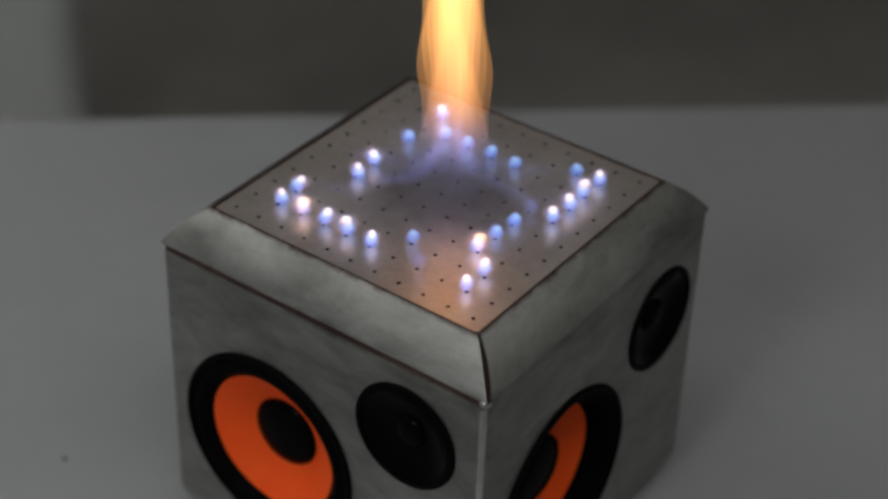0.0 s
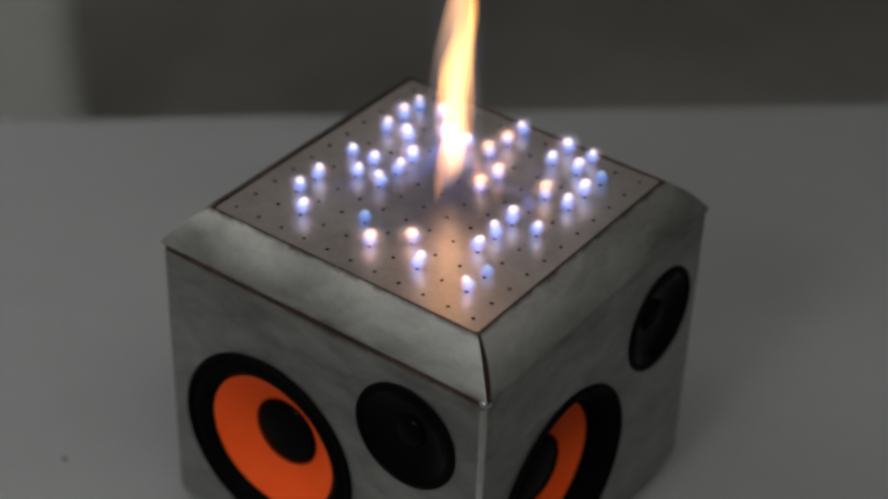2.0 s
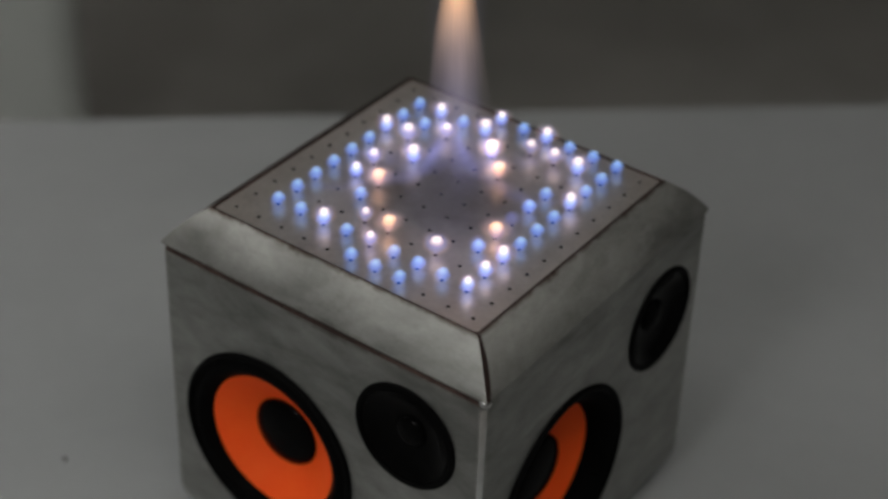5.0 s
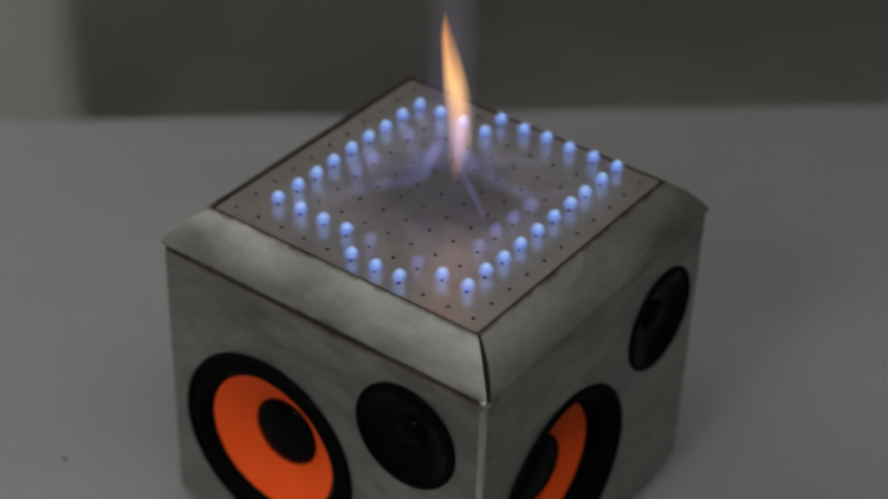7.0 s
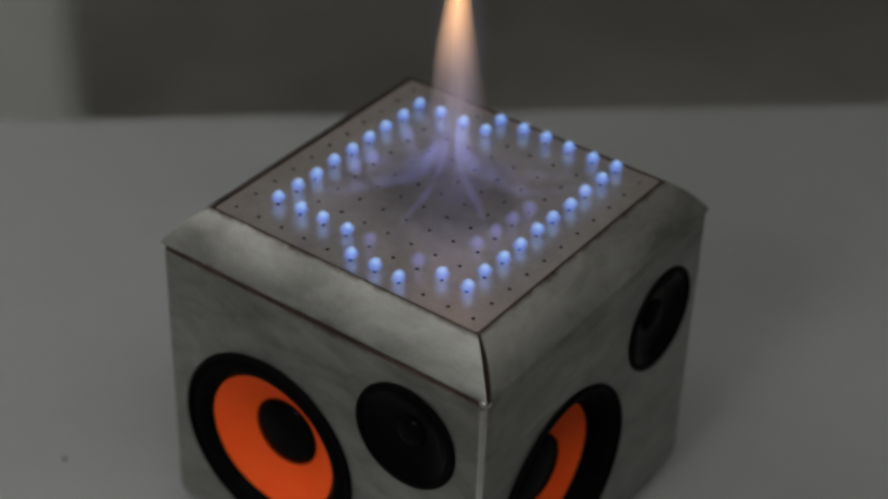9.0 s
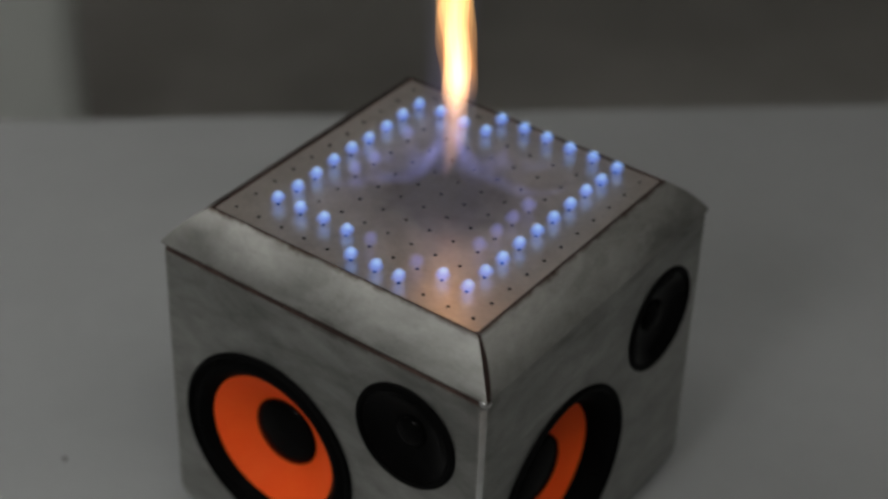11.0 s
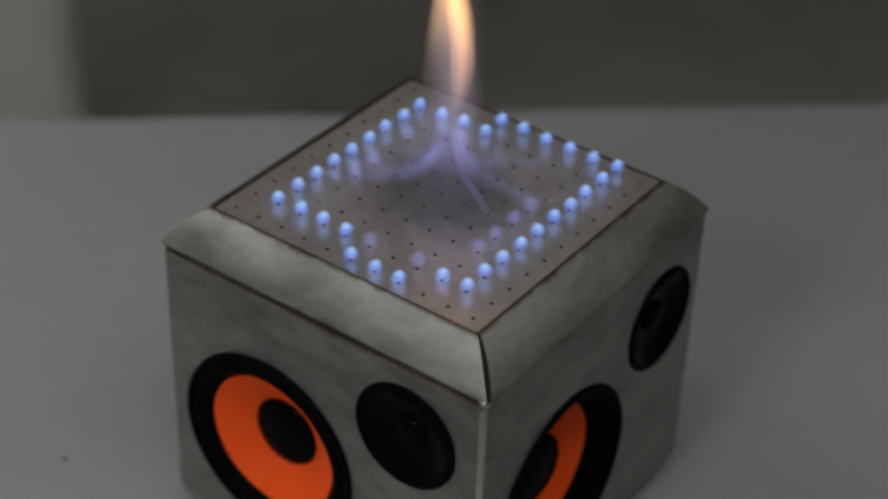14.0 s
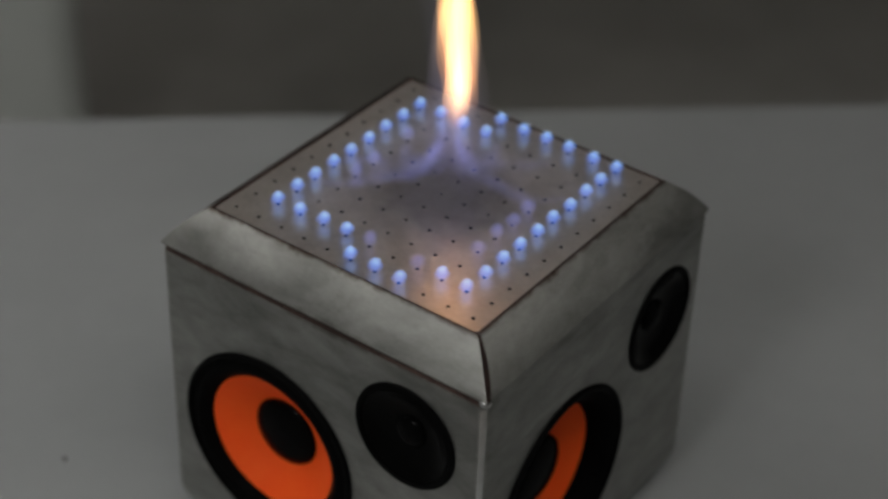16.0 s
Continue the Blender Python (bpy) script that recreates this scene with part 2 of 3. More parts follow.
M_DIFFUSER = glow("lamp_diffuser", (1, 0.97, 0.92), 3.0)


# ---- mesh helpers ----
def finish(bm, name, material, smooth=True, angle=38):
    bmesh.ops.recalc_face_normals(bm, faces=bm.faces)
    me = bpy.data.meshes.new(name)
    for f in bm.faces:
        f.smooth = smooth
    bm.to_mesh(me)
    bm.free()
    me.materials.append(material)
    if smooth and angle:
        me.set_sharp_from_angle(angle=radians(angle))
    return me


def thing(name, m=Matrix(), label="", category="", group="", kind="", me=None):
    ob = new(name, me)
    ob.matrix_world = m
    return tagged(ob, label, category, group, kind)


def part(name, bm, material, parent, label="", m=None, smooth=True, angle=38):
    me = bm if isinstance(bm, bpy.types.Mesh) else finish(bm, name, material, smooth, angle)
    ob = new(name, me)
    ob.parent = parent
    if m is not None:
        ob.matrix_basis = m
    return tagged(ob, label)


def box_bm(x0, x1, y0, y1, z0, z1, bevel=0.0, segs=2):
    bm = bmesh.new()
    bmesh.ops.create_cube(bm, size=1)
    for v in bm.verts:
        v.co = Vector(((x0 + x1) / 2 + v.co.x * (x1 - x0), (y0 + y1) / 2 + v.co.y * (y1 - y0), (z0 + z1) / 2 + v.co.z * (z1 - z0)))
    if bevel:
        bmesh.ops.bevel(bm, geom=bm.edges[:], offset=bevel, segments=segs, profile=0.5, affect="EDGES")
    return bm


def lathe_bm(profile, n=64):
    """Turn (radius, z) pairs about z; a radius of 0 closes the end."""
    bm = bmesh.new()
    rings = []
    for r, z in profile:
        if r == 0:
            rings.append([bm.verts.new((0, 0, z))])
        else:
            rings.append([bm.verts.new((r * math.cos(2 * math.pi * k / n), r * math.sin(2 * math.pi * k / n), z)) for k in range(n)])
    for a, b in zip(rings, rings[1:]):
        for k in range(n):
            q = [a[k % len(a)], a[(k + 1) % len(a)], b[(k + 1) % len(b)], b[k % len(b)]]
            q = [v for i, v in enumerate(q) if v not in q[:i]]
            if len(q) > 2:
                bm.faces.new(q)
    return bm


# ---- the room ----
def structure(name, bm, material, label):
    return thing(name, Matrix(), label, "", "", "structure", finish(bm, name, material, False))


structure("floor", box_bm(-3.6, 3.0, -3.4, 3.6, -0.05, 0.0), M_FLOOR, "dark grey-brown floor, dim and out of focus")
structure("ceiling", box_bm(-3.6, 3.0, -3.4, 3.6, 2.7, 2.8), M_CEIL, "white painted ceiling")
structure("wall_west", box_bm(-3.75, -3.604, -3.4, 3.6, -0.05, 2.8), M_WALL, "plain grey painted wall")
structure("wall_east", box_bm(3.004, 3.15, -3.4, 3.6, -0.05, 2.8), M_WALL, "plain grey painted wall")
structure("wall_south", box_bm(-3.75, 3.15, -3.55, -3.404, -0.05, 2.8), M_WALL, "plain grey painted wall")
structure("wall_north", box_bm(-3.75, 3.15, 3.604, 3.75, -0.05, 2.8), M_WALL, "plain grey painted wall")

PIER = (-1.225, 0.835)
# pale pier that stands on the floor behind the table
pier = structure("wall_pier", box_bm(-0.9, 0, 0.0, 0.16, 0, 2.69, 0.05, 6), M_PALE, "pale greenish-white wall pier, out of focus")
pier.matrix_world = pose(PIER[0], PIER[1], 0.0, 0, 0, 54)


# panel body for each added lamp, out of view on the ceiling
def ceiling_panel(lx, ly):
    lamp = thing("ceiling_lamp", pose(lx, ly, 2.70), "long white ceiling panel lamp, out of view, added to light the box and table", "lamp", "ceiling lamps")
    fr = bmesh.new()
    for a, b, c, d in ((-0.31, 0.31, 0.59, 0.61), (-0.31, 0.31, -0.61, -0.59), (-0.31, -0.29, -0.588, 0.588), (0.29, 0.31, -0.588, 0.588)):
        t = box_bm(a, b, c, d, -0.03, -0.001)
        me = bpy.data.meshes.new("t")
        t.to_mesh(me)
        t.free()
        fr.from_mesh(me)
    part("frame", fr, M_CEIL, lamp, "white metal frame", smooth=False)
    part("diffuser", box_bm(-0.288, 0.288, -0.588, 0.588, -0.02, -0.002), M_DIFFUSER, lamp, "glowing diffuser", smooth=False)


for lx, ly, w in LAMPS:
    ceiling_panel(lx, ly)


# ---- the table ----
def table():
    t = thing("table", pose(0, 0, 0, 0, 0, 41.3), "light grey matt laminate table with grey metal legs", "table")
    part("tabletop", box_bm(-0.95, 1.0, -0.42, 0.478, TABLE_Z - 0.028, TABLE_Z, 0.003, 3), M_TABLE, t, "light grey matt tabletop")
    for x in (-0.88, 0.93):
        for y in (-0.36, 0.41):
            part("leg", box_bm(x - 0.02, x + 0.02, y - 0.02, y + 0.02, 0.0, TABLE_Z - 0.028, 0.003), M_LEG, t)
    for y in (-0.36, 0.41):
        part("apron", box_bm(-0.86, 0.91, y - 0.01, y + 0.01, TABLE_Z - 0.09, TABLE_Z - 0.028, 0.002), M_LEG, t)


table()


# ---- the box ----
def ring_points(x0, x1, y0, y1, r, n=5):
    pts = []
    for cx, cy, a0 in ((x1 - r, y0 + r, -90), (x1 - r, y1 - r, 0), (x0 + r, y1 - r, 90), (x0 + r, y0 + r, 180)):
        for k in range(n + 1):
            a = radians(a0 + 90 * k / n)
            pts.append((cx + r * math.cos(a), cy + r * math.sin(a)))
    return pts


WOOFER_R, TWEETER_R = 0.065, 0.035
# place along the face, height below the plate
FRONT_WOOFER, FRONT_TWEETER = (-0.0405, -0.1408), (0.0624, -0.0765)
SIDE_WOOFER, SIDE_TWEETER = (-0.0290, -0.1430), (0.0713, -0.0797)


def rim_at(t):
    """Way out and way down along the sloping rim: nearly flat, rounding over towards the seam."""
    c = 0.22
    return (1 - c) * t + c * math.sin(t * math.pi / 2), (1 - c) * t + c * (1 - math.cos(t * math.pi / 2))


def shell_bm():
    """Steel shell: rim round the plate, sloping bands, seam, sides with round openings, rolled foot."""
    h0, n, rc = 0.0945, 5, 0.006
    levels = [(0.0905, 0.0905, -0.0905, -0.0905, 0.002, -0.0030), (h0, h0, -h0, -h0, 0.004, -0.0030), (h0, h0, -h0, -h0, 0.004, 0.0003)]
    rims = []
    for k in range(0, 9):
        t = k / 8
        o, d = rim_at(t)
        round_o = 0.72 * t + 0.28 * math.sin(t * math.pi / 2)
        rims.append((h0 + 0.0012 + o * (X1 - h0 - 0.0012), h0 + 0.0012 + round_o * (Y1 - h0 - 0.0012), -h0 - 0.0012 + (0.75 * t + 0.25 * math.sin(t * math.pi / 2)) * (X0 + h0 + 0.0012), -h0 - 0.0012 + o * (Y0 + h0 + 0.0012), 0.0008 + 0.0004 * t, 0.0006 - d * BAND))
    levels += rims
    for inset, drop in ((0.0004, 0.0006), (0.0022, 0.0010), (0.0022, 0.0030), (0.0006, 0.0042), (0.0, 0.0060)):
        levels.append((X1 - 0.3 * inset, Y1 - inset, X0 + inset, Y0 + inset, rc - inset, -BAND - drop))
    flat = len(levels) - 1
    dark = (0, 1, 2, flat - 4, flat - 3, flat - 2)     # scorched lip and seam
    for k in range(0, 8):
        t = k / 7
        i = 0.018 * (1 - math.cos(t * math.pi / 2))
        levels.append((X1 - i, Y1 - i, X0 + i, Y0 + i, rc, -0.2125 - 0.0243 * math.sin(t * math.pi / 2)))
    bm = bmesh.new()
    rings = []
    for x1, y1, x0, y0, r, z in levels:
        rings.append([bm.verts.new((x, y, z)) for x, y in ring_points(x0, x1, y0, y1, r, n)])
    m = len(rings[0])
    # the straight stretch after corner c starts at index c * (n + 1) + n
    for l, (a, b) in enumerate(zip(rings, rings[1:])):
        for k in range(m):
            if l == flat and k in (n, 4 * (n + 1) - 1):
                continue
            f = bm.faces.new((a[k], a[(k + 1) % m], b[(k + 1) % m], b[k]))
            mid = f.calc_center_median()
            # index 2: paler, smoother steel standing in for the highlight down the front edge
            f.material_index = 1 if l in dark and (l < 3 or mid.x < X1 - 0.004 or mid.y > 0.075) else 2 if l >= flat and 1 <= k < 3 else 0
    bm.faces.new(rings[-1])
    # the two sides with speakers
    za, zb = levels[flat][5], levels[flat + 1][5]
    for axis, (w, tw) in ((1, (FRONT_WOOFER, FRONT_TWEETER)), (0, (SIDE_WOOFER, SIDE_TWEETER))):
        lo, hi = (X0 + rc, X1 - rc) if axis == 1 else (Y0 + rc, Y1 - rc)
        put = (lambda u, z: (u, Y0, z)) if axis == 1 else (lambda u, z: (X1, u, z))
        edges = []
        loops = [[(lo, za), (hi, za), (hi, zb), (lo, zb)]]
        for (cu, cz), r in ((w, WOOFER_R - 0.003), (tw, TWEETER_R - 0.002)):
            loops.append([(cu + r * math.cos(2 * math.pi * k / 48), cz + r * math.sin(2 * math.pi * k / 48)) for k in range(48)])
        for lp in loops:
            vs = [bm.verts.new(put(*q)) for q in lp]
            edges += [bm.edges.new((vs[k], vs[(k + 1) % len(vs)])) for k in range(len(vs))]
        bmesh.ops.triangle_fill(bm, use_beauty=True, use_dissolve=False, edges=edges)
    return bm


def plate_bm():
    """Perforated plate: eleven by eleven shallow gas holes, closed below and blackened for the dark inside."""
    bm = bmesh.new()
    half, r, t = 0.0938, 0.00125, 0.0012
    cuts = [-half] + [(k - 5) * PITCH + PITCH / 2 for k in range(-1, 11)] + [half]
    cuts = [c for c in cuts if -half <= c <= half]
    for i in range(11):
        for j in range(11):
            cx, cy = (i - 5) * PITCH, (j - 5) * PITCH
            xa, xb = (-half if i == 0 else cx - PITCH / 2), (half if i == 10 else cx + PITCH / 2)
            ya, yb = (-half if j == 0 else cy - PITCH / 2), (half if j == 10 else cy + PITCH / 2)
            out = [(xb, cy), (xb, yb), (cx, yb), (xa, yb), (xa, cy), (xa, ya), (cx, ya), (xb, ya)]
            o = [bm.verts.new((x, y, 0)) for x, y in out]
            a = [bm.verts.new((cx + r * math.cos(k * math.pi / 4), cy + r * math.sin(k * math.pi / 4), 0)) for k in range(8)]
            b = [bm.verts.new((v.co.x, v.co.y, -t)) for v in a]
            for k in range(8):
                q = (k + 1) % 8
                bm.faces.new((o[k], o[q], a[q], a[k]))
                bm.faces.new((a[k], a[q], b[q], b[k])).material_index = 1
            bm.faces.new(b).material_index = 1
    bmesh.ops.remove_doubles(bm, verts=bm.verts[:], dist=1e-5)
    return bm


def woofer(parent, m, sink=0.0, lift=0.0):
    w = part("woofer", lathe_bm([(0.0600, -0.004), (0.0605, 0.0012), (0.0615, 0.0022), (0.0635, 0.0024), (0.0646, 0.0016), (0.0650, 0.0002)], 72),
             M_BLACK, parent, "black rim of a large driver", m)
    roll = [(0.0602 - 0.0127 * k / 10, 0.0004 - (0.0035 + sink) * k / 10 + 0.0034 * math.sin(math.pi * k / 10)) for k in range(11)]
    part("surround", lathe_bm(roll, 72), M_RUBBER, w, "black rubber surround")
    cone = [(0.0470, -0.0038 - sink), (0.0434, -0.0054 - sink), (0.0380, -0.0088 - sink), (0.0300, -0.0136 - sink), (0.0222, -0.0182 - sink), (0.0222, -0.026 - sink)]
    part("cone", lathe_bm(cone, 72), M_ORANGE, w, "bright orange cone")
    cap = [(0.0234 * math.cos(k * math.pi / 16), -0.0172 + 0.0060 * math.sin(k * math.pi / 16)) for k in range(8)] + [(0, -0.0112)]
    part("dust_cap", lathe_bm([(0.0236, -0.0200)] + cap, 48), M_SATIN, w, "glossy black dust cap", pose(0, 0, lift - sink))
    part("basket", lathe_bm([(0.0598, -0.004), (0.0590, -0.030), (0.030, -0.050), (0, -0.050)], 48), M_BLACK, w, "black driver basket")
    return w


def tweeter(parent, m):
    w = part("tweeter", lathe_bm([(0.0310, -0.001), (0.0312, 0.0010), (0.0320, 0.0018), (0.0338, 0.0018), (0.0347, 0.0012), (0.0350, 0.0002)], 64),
             M_BLACK, parent, "black rim of a small driver", m)
    part("cone", lathe_bm([(0.0311, 0.0004), (0.0295, 0.0008), (0.0278, 0.0000), (0.0240, -0.0024), (0.0190, -0.0042), (0.0140, -0.0050), (0.0104, -0.0052)], 64), M_SATIN, w, "smooth black cone")
    part("dome", lathe_bm([(0.0106 * math.cos(k * math.pi / 16), -0.0054 + 0.0046 * math.sin(k * math.pi / 16)) for k in range(8)] + [(0, -0.0008)], 40), M_SATIN, w, "small black dome")
    part("back_cup", lathe_bm([(0.0308, -0.001), (0.0300, -0.026), (0, -0.026)], 40), M_BLACK, w, "black back cup")
    return w


def fire_box():
    b = thing("speaker_box", pose(0, 0, TOP_Z), "scuffed steel cube loudspeaker with orange cones on the table", "loudspeaker")
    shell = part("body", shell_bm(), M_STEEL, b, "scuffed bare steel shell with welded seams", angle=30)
    shell.data.materials.append(M_RUST_SHADOW)
    shell.data.materials.append(M_POLISHED)
    top = part("burner_plate", plate_bm(), M_PLATE, b, "heat-tinted steel plate with a grid of gas holes", smooth=False)
    top.data.materials.append(M_HOLE_DARK)
    h = 0.0957
    weld = bmesh.new()
    bmesh.ops.create_icosphere(weld, subdivisions=2, radius=0.0042)
    for v in weld.verts:
        v.co = Vector((v.co.x * 0.9, v.co.y * 0.9, v.co.z * (0.7 if v.co.z > 0 else 1.1)))
    part("weld_bead", weld, M_POLISHED, b, "polished weld bead at the corner", pose(X1 - 0.0030, Y0 + 0.0030, -BAND - 0.0014))
    # dark raised strip put where the shadow of the folded corner falls
    sliver = bmesh.new()
    rows = []
    for k in range(9):
        t = k / 8
        o, d = rim_at(t)
        x = h + o * (X1 - h) + 0.0003
        y = -h + o * (Y0 + h) + 0.0002
        rows.append([sliver.verts.new((x + 0.0003, y + q, 0.0009 - d * BAND)) for q in (-0.0010, 0.0006 + 0.0040 * t * (1.25 - t) * 2)])
    for p, q in zip(rows, rows[1:]):
        sliver.faces.new((p[0], p[1], q[1], q[0]))
    bmesh.ops.solidify(sliver, geom=sliver.faces[:], thickness=0.0008)
    part("weld_fold_shadow", sliver, M_RUST_SHADOW, b, "dark strip in place of the shadow beside the welded corner")
    face = pose(0, 0, 0, 90, 0, 0)
    woofer(b, Matrix.Translation((FRONT_WOOFER[0], Y0, FRONT_WOOFER[1])) @ face)
    tweeter(b, Matrix.Translation((FRONT_TWEETER[0], Y0, FRONT_TWEETER[1])) @ face)
    side = pose(0, 0, 0, 90, 0, 90)
    woofer(b, Matrix.Translation((X1, SIDE_WOOFER[0], SIDE_WOOFER[1])) @ side, 0.0100, 0.0085)
    tweeter(b, Matrix.Translation((X1, SIDE_TWEETER[0], SIDE_TWEETER[1])) @ side)


fire_box()


def crumb():
    bm = bmesh.new()
    bmesh.ops.create_icosphere(bm, subdivisions=2, radius=0.0016)
    for v in bm.verts:
        v.co *= 1 + 0.3 * noise.noise(v.co * 900)
        v.co.z *= 0.6
    thing("crumb", pose(-0.2107, -0.1287, TABLE_Z + 0.0009), "tiny dark crumb lying on the grey tabletop", "crumb", me=finish(bm, "crumb", M_CRUMB))


crumb()

# ---- the fire ----
TURN = 36.571
fire = thing("fire", pose(0, 0, TOP_Z, 0, 0, TURN), "small blue gas flames and a tall yellow flame above steel", "flame")


def tongue_mesh(name, materials, length, width, bend, shells=3, seed=0, flat=0.8, n=20, levels=26, wobble=0.12):
    """Nested thin skins of burning gas; width and bend are functions of height 0 to 1."""
    bm = bmesh.new()
    for s in range(shells):
        k = ((s + 1) / shells) ** 0.8
        rings = []
        for l in range(levels + 1):
            t = l / levels
            r = max(width(t) * k, 0.0001)
            ox, oy = bend(t)
            ring = []
            for a in range(n):
                th = 2 * math.pi * a / n
                w = 1 + wobble * noise.noise(Vector((math.cos(th) * 1.3 + seed, math.sin(th) * 1.3, t * 5 + s * 0.4)))
                ring.append(bm.verts.new((ox + r * w * math.cos(th), oy + flat * r * w * math.sin(th), (t * (0.86 + 0.14 * k)) * length)))
            rings.append(ring)
        skins = [last[0], *rings] if s else rings
        last = rings
        for p, q in zip(skins, skins[1:]):
            for a in range(n):
                f = bm.faces.new((p[a], p[(a + 1) % n], q[(a + 1) % n], q[a]))
                f.material_index = min(s * len(materials) // shells, len(materials) - 1)
    me = finish(bm, name, materials[0], True, 0)
    for extra in materials[1:]:
        me.materials.append(extra)
    return me


def drop(t, peak=0.3, top=1.0):
    return math.sin(math.pi * min(1, t ** (math.log(0.5) / math.log(peak)))) ** 0.8 * top


def straight(t):
    return (0.0015 * math.sin(t * 7), 0.001 * math.cos(t * 5))


LEN = {"slim": 0.100, "surge": 0.075, "tall": 0.150, "broad": 0.19, "pale": 0.17, "thin": 0.12, "lick": 0.05, "ember": 0.046, "veil": 0.22}
me_slim = tongue_mesh("slim_flame", (F_CORE, F_SKIN), LEN["slim"], lambda t: 0.0158 * drop(t, 0.28), lambda t: (0.0025 * math.sin(t * 6), 0), 6, 1, 0.8, 20, 26, 0.32)
me_broad = tongue_mesh("broad_flame", (F_BROAD,), LEN["broad"], lambda t: 0.0215 * (0.75 + 0.25 * math.cos(t * 2)) * min(1, (1 - t) * 4) ** 0.6, straight, 7, 2, 0.8, 24, 26, 0.25)
me_pale = tongue_mesh("pale_flame", (F_PALE,), LEN["pale"], lambda t: 0.0220 * (1 - t) ** 0.70 + 0.0012, lambda t: (0.0045 * (1 - t) + 0.0012 * math.sin(t * 7), 0), 6, 3)
me_thin = tongue_mesh("thin_flame", (F_THIN,), LEN["thin"], lambda t: 0.0078 * drop(t, 0.45), lambda t: (0.004 * math.sin(t * 4.5), 0.001), 5, 4)
me_lick = tongue_mesh("lick_flame", (F_LICK,), LEN["lick"], lambda t: 0.0085 * drop(t, 0.45), lambda t: (0.003 * t * t, 0), 4, 5)
me_surge = tongue_mesh("surging_flame", (F_SURGE,), LEN["surge"], lambda t: 0.019 * drop(t, 0.38), lambda t: (0.003 * math.sin(t * 6), 0), 6, 9, 0.8, 20, 26, 0.45)
me_ember = tongue_mesh("ember_flame", (F_EMBER,), LEN["ember"], lambda t: 0.0040 * drop(t, 0.5), lambda t: (0.0012 * math.sin(t * 4), 0), 4, 11)
me_tall = tongue_mesh("tall_flame", (F_COLUMN, F_COLUMN, F_SKIN), LEN["tall"], lambda t: 0.0100 * min(1, t * 8) ** 0.45 * min(1, (1 - t) * 2.2) ** 0.8, lambda t: (0.002 * math.sin(t * 9), 0), 6, 13, 0.8, 22, 36, 0.42)
me_veil = tongue_mesh("veil_flame", (F_VEIL,), LEN["veil"], lambda t: 0.0150 + 0.016 * max(0, 0.18 - t) ** 0.8 + 0.003 * t, straight, 6, 6)


def tent_width(t):
    return 0.012 + 0.056 * (1 - t) ** 2.6


def tent_mesh():
    """Sheet of gas drawn in from the square of small flames towards the middle."""
    bm = bmesh.new()
    n, levels = 64, 16
    for k in (1.0, 0.86):
        rings = []
        for l in range(levels + 1):
            t = l / levels
            ring = []
            for a in range(n):
                th = 2 * math.pi * a / n
                sq = 1 / max(abs(math.cos(th)), abs(math.sin(th)))
                r = tent_width(t) * k * (1 + (min(sq, 1.36) - 1) * (1 - t))
                r *= 1 + 0.10 * noise.noise(Vector((math.cos(th) * 2.5, math.sin(th) * 2.5, t * 2 + k)))
                ring.append(bm.verts.new((r * math.cos(th), r * math.sin(th), 0.004 + 0.052 * t ** 1.2 + 0.004 * (1 - k))))
            rings.append(ring)
        for p, q in zip(rings, rings[1:]):
            for a in range(n):
                bm.faces.new((p[a], p[(a + 1) % n], q[(a + 1) % n], q[a]))
    return finish(bm, "gas_sheet", F_TENT, True, 0)


def filament_mesh(angle, start, height, seed, rad, material, neck=0.005, pull=2.0):
    """One soft fold in the sheet, running in from the rim low over the plate and then up."""
    bm = bmesh.new()
    for s in range(3):
        rings = []
        for l in range(31):
            t = l / 30
            r = neck + (start - neck) * (1 - t) ** pull
            th = radians(angle) + 0.35 * noise.noise(Vector((seed, t * 2.6, 0)))
            c = Vector((r * math.cos(th), r * math.sin(th), 0.006 + height * t ** 2.4 + 0.003 * noise.noise(Vector((seed + 4, t * 4, 0)))))
            k = rad * (s + 1) / 3 * (0.25 + math.sin(math.pi * min(1, t * 0.8 + 0.1))) * (1 + 0.5 * noise.noise(Vector((seed, 9, t * 6))))
            rings.append([bm.verts.new(c + Vector((k * math.cos(a * math.pi / 5), k * math.sin(a * math.pi / 5) * 0.7, k * 0.8 * math.sin(a * math.pi / 5)))) for a in range(10)])
        skins = [last[0], *rings] if s else rings
        last = rings
        for p, q in zip(skins, skins[1:]):
            for a in range(10):
                bm.faces.new((p[a], p[(a + 1) % 10], q[(a + 1) % 10], q[a]))
    return finish(bm, "gas_fold", material, True, 0)


def small_mesh(name, materials, length, radius, seed, shells=3):
    return tongue_mesh(name, materials, length, lambda t: radius * (math.sin(math.pi * min(1, max(0, t)) ** 0.8) ** 0.6), lambda t: (0.0006 * t, 0), shells, seed, 1.0, 12, 10, 0.35)


ME_BLUE = [small_mesh("blue_flame", (F_BLUE,), 0.0088, 0.0041, s, 2) for s in range(3)]
def capped_mesh(name, materials, length, radius, seed):
    """A flame that swells towards a round tip, in a wide faint haze."""
    return tongue_mesh(name, materials, length, lambda t: radius * (0.5 + 0.5 * t) * math.sin(math.pi * t ** 1.35) ** 0.5 if 0 < t < 1 else 0, lambda t: (0.0006 * t, 0), 6, seed, 1.0, 14, 14, 0.3)


ME_WHITE = [capped_mesh("white_flame", (F_WHITE, F_HALO, F_HAZE), 0.0112 + 0.0008 * k, 0.0072 + 0.0011 * k, k + 5) for k in range(4)]
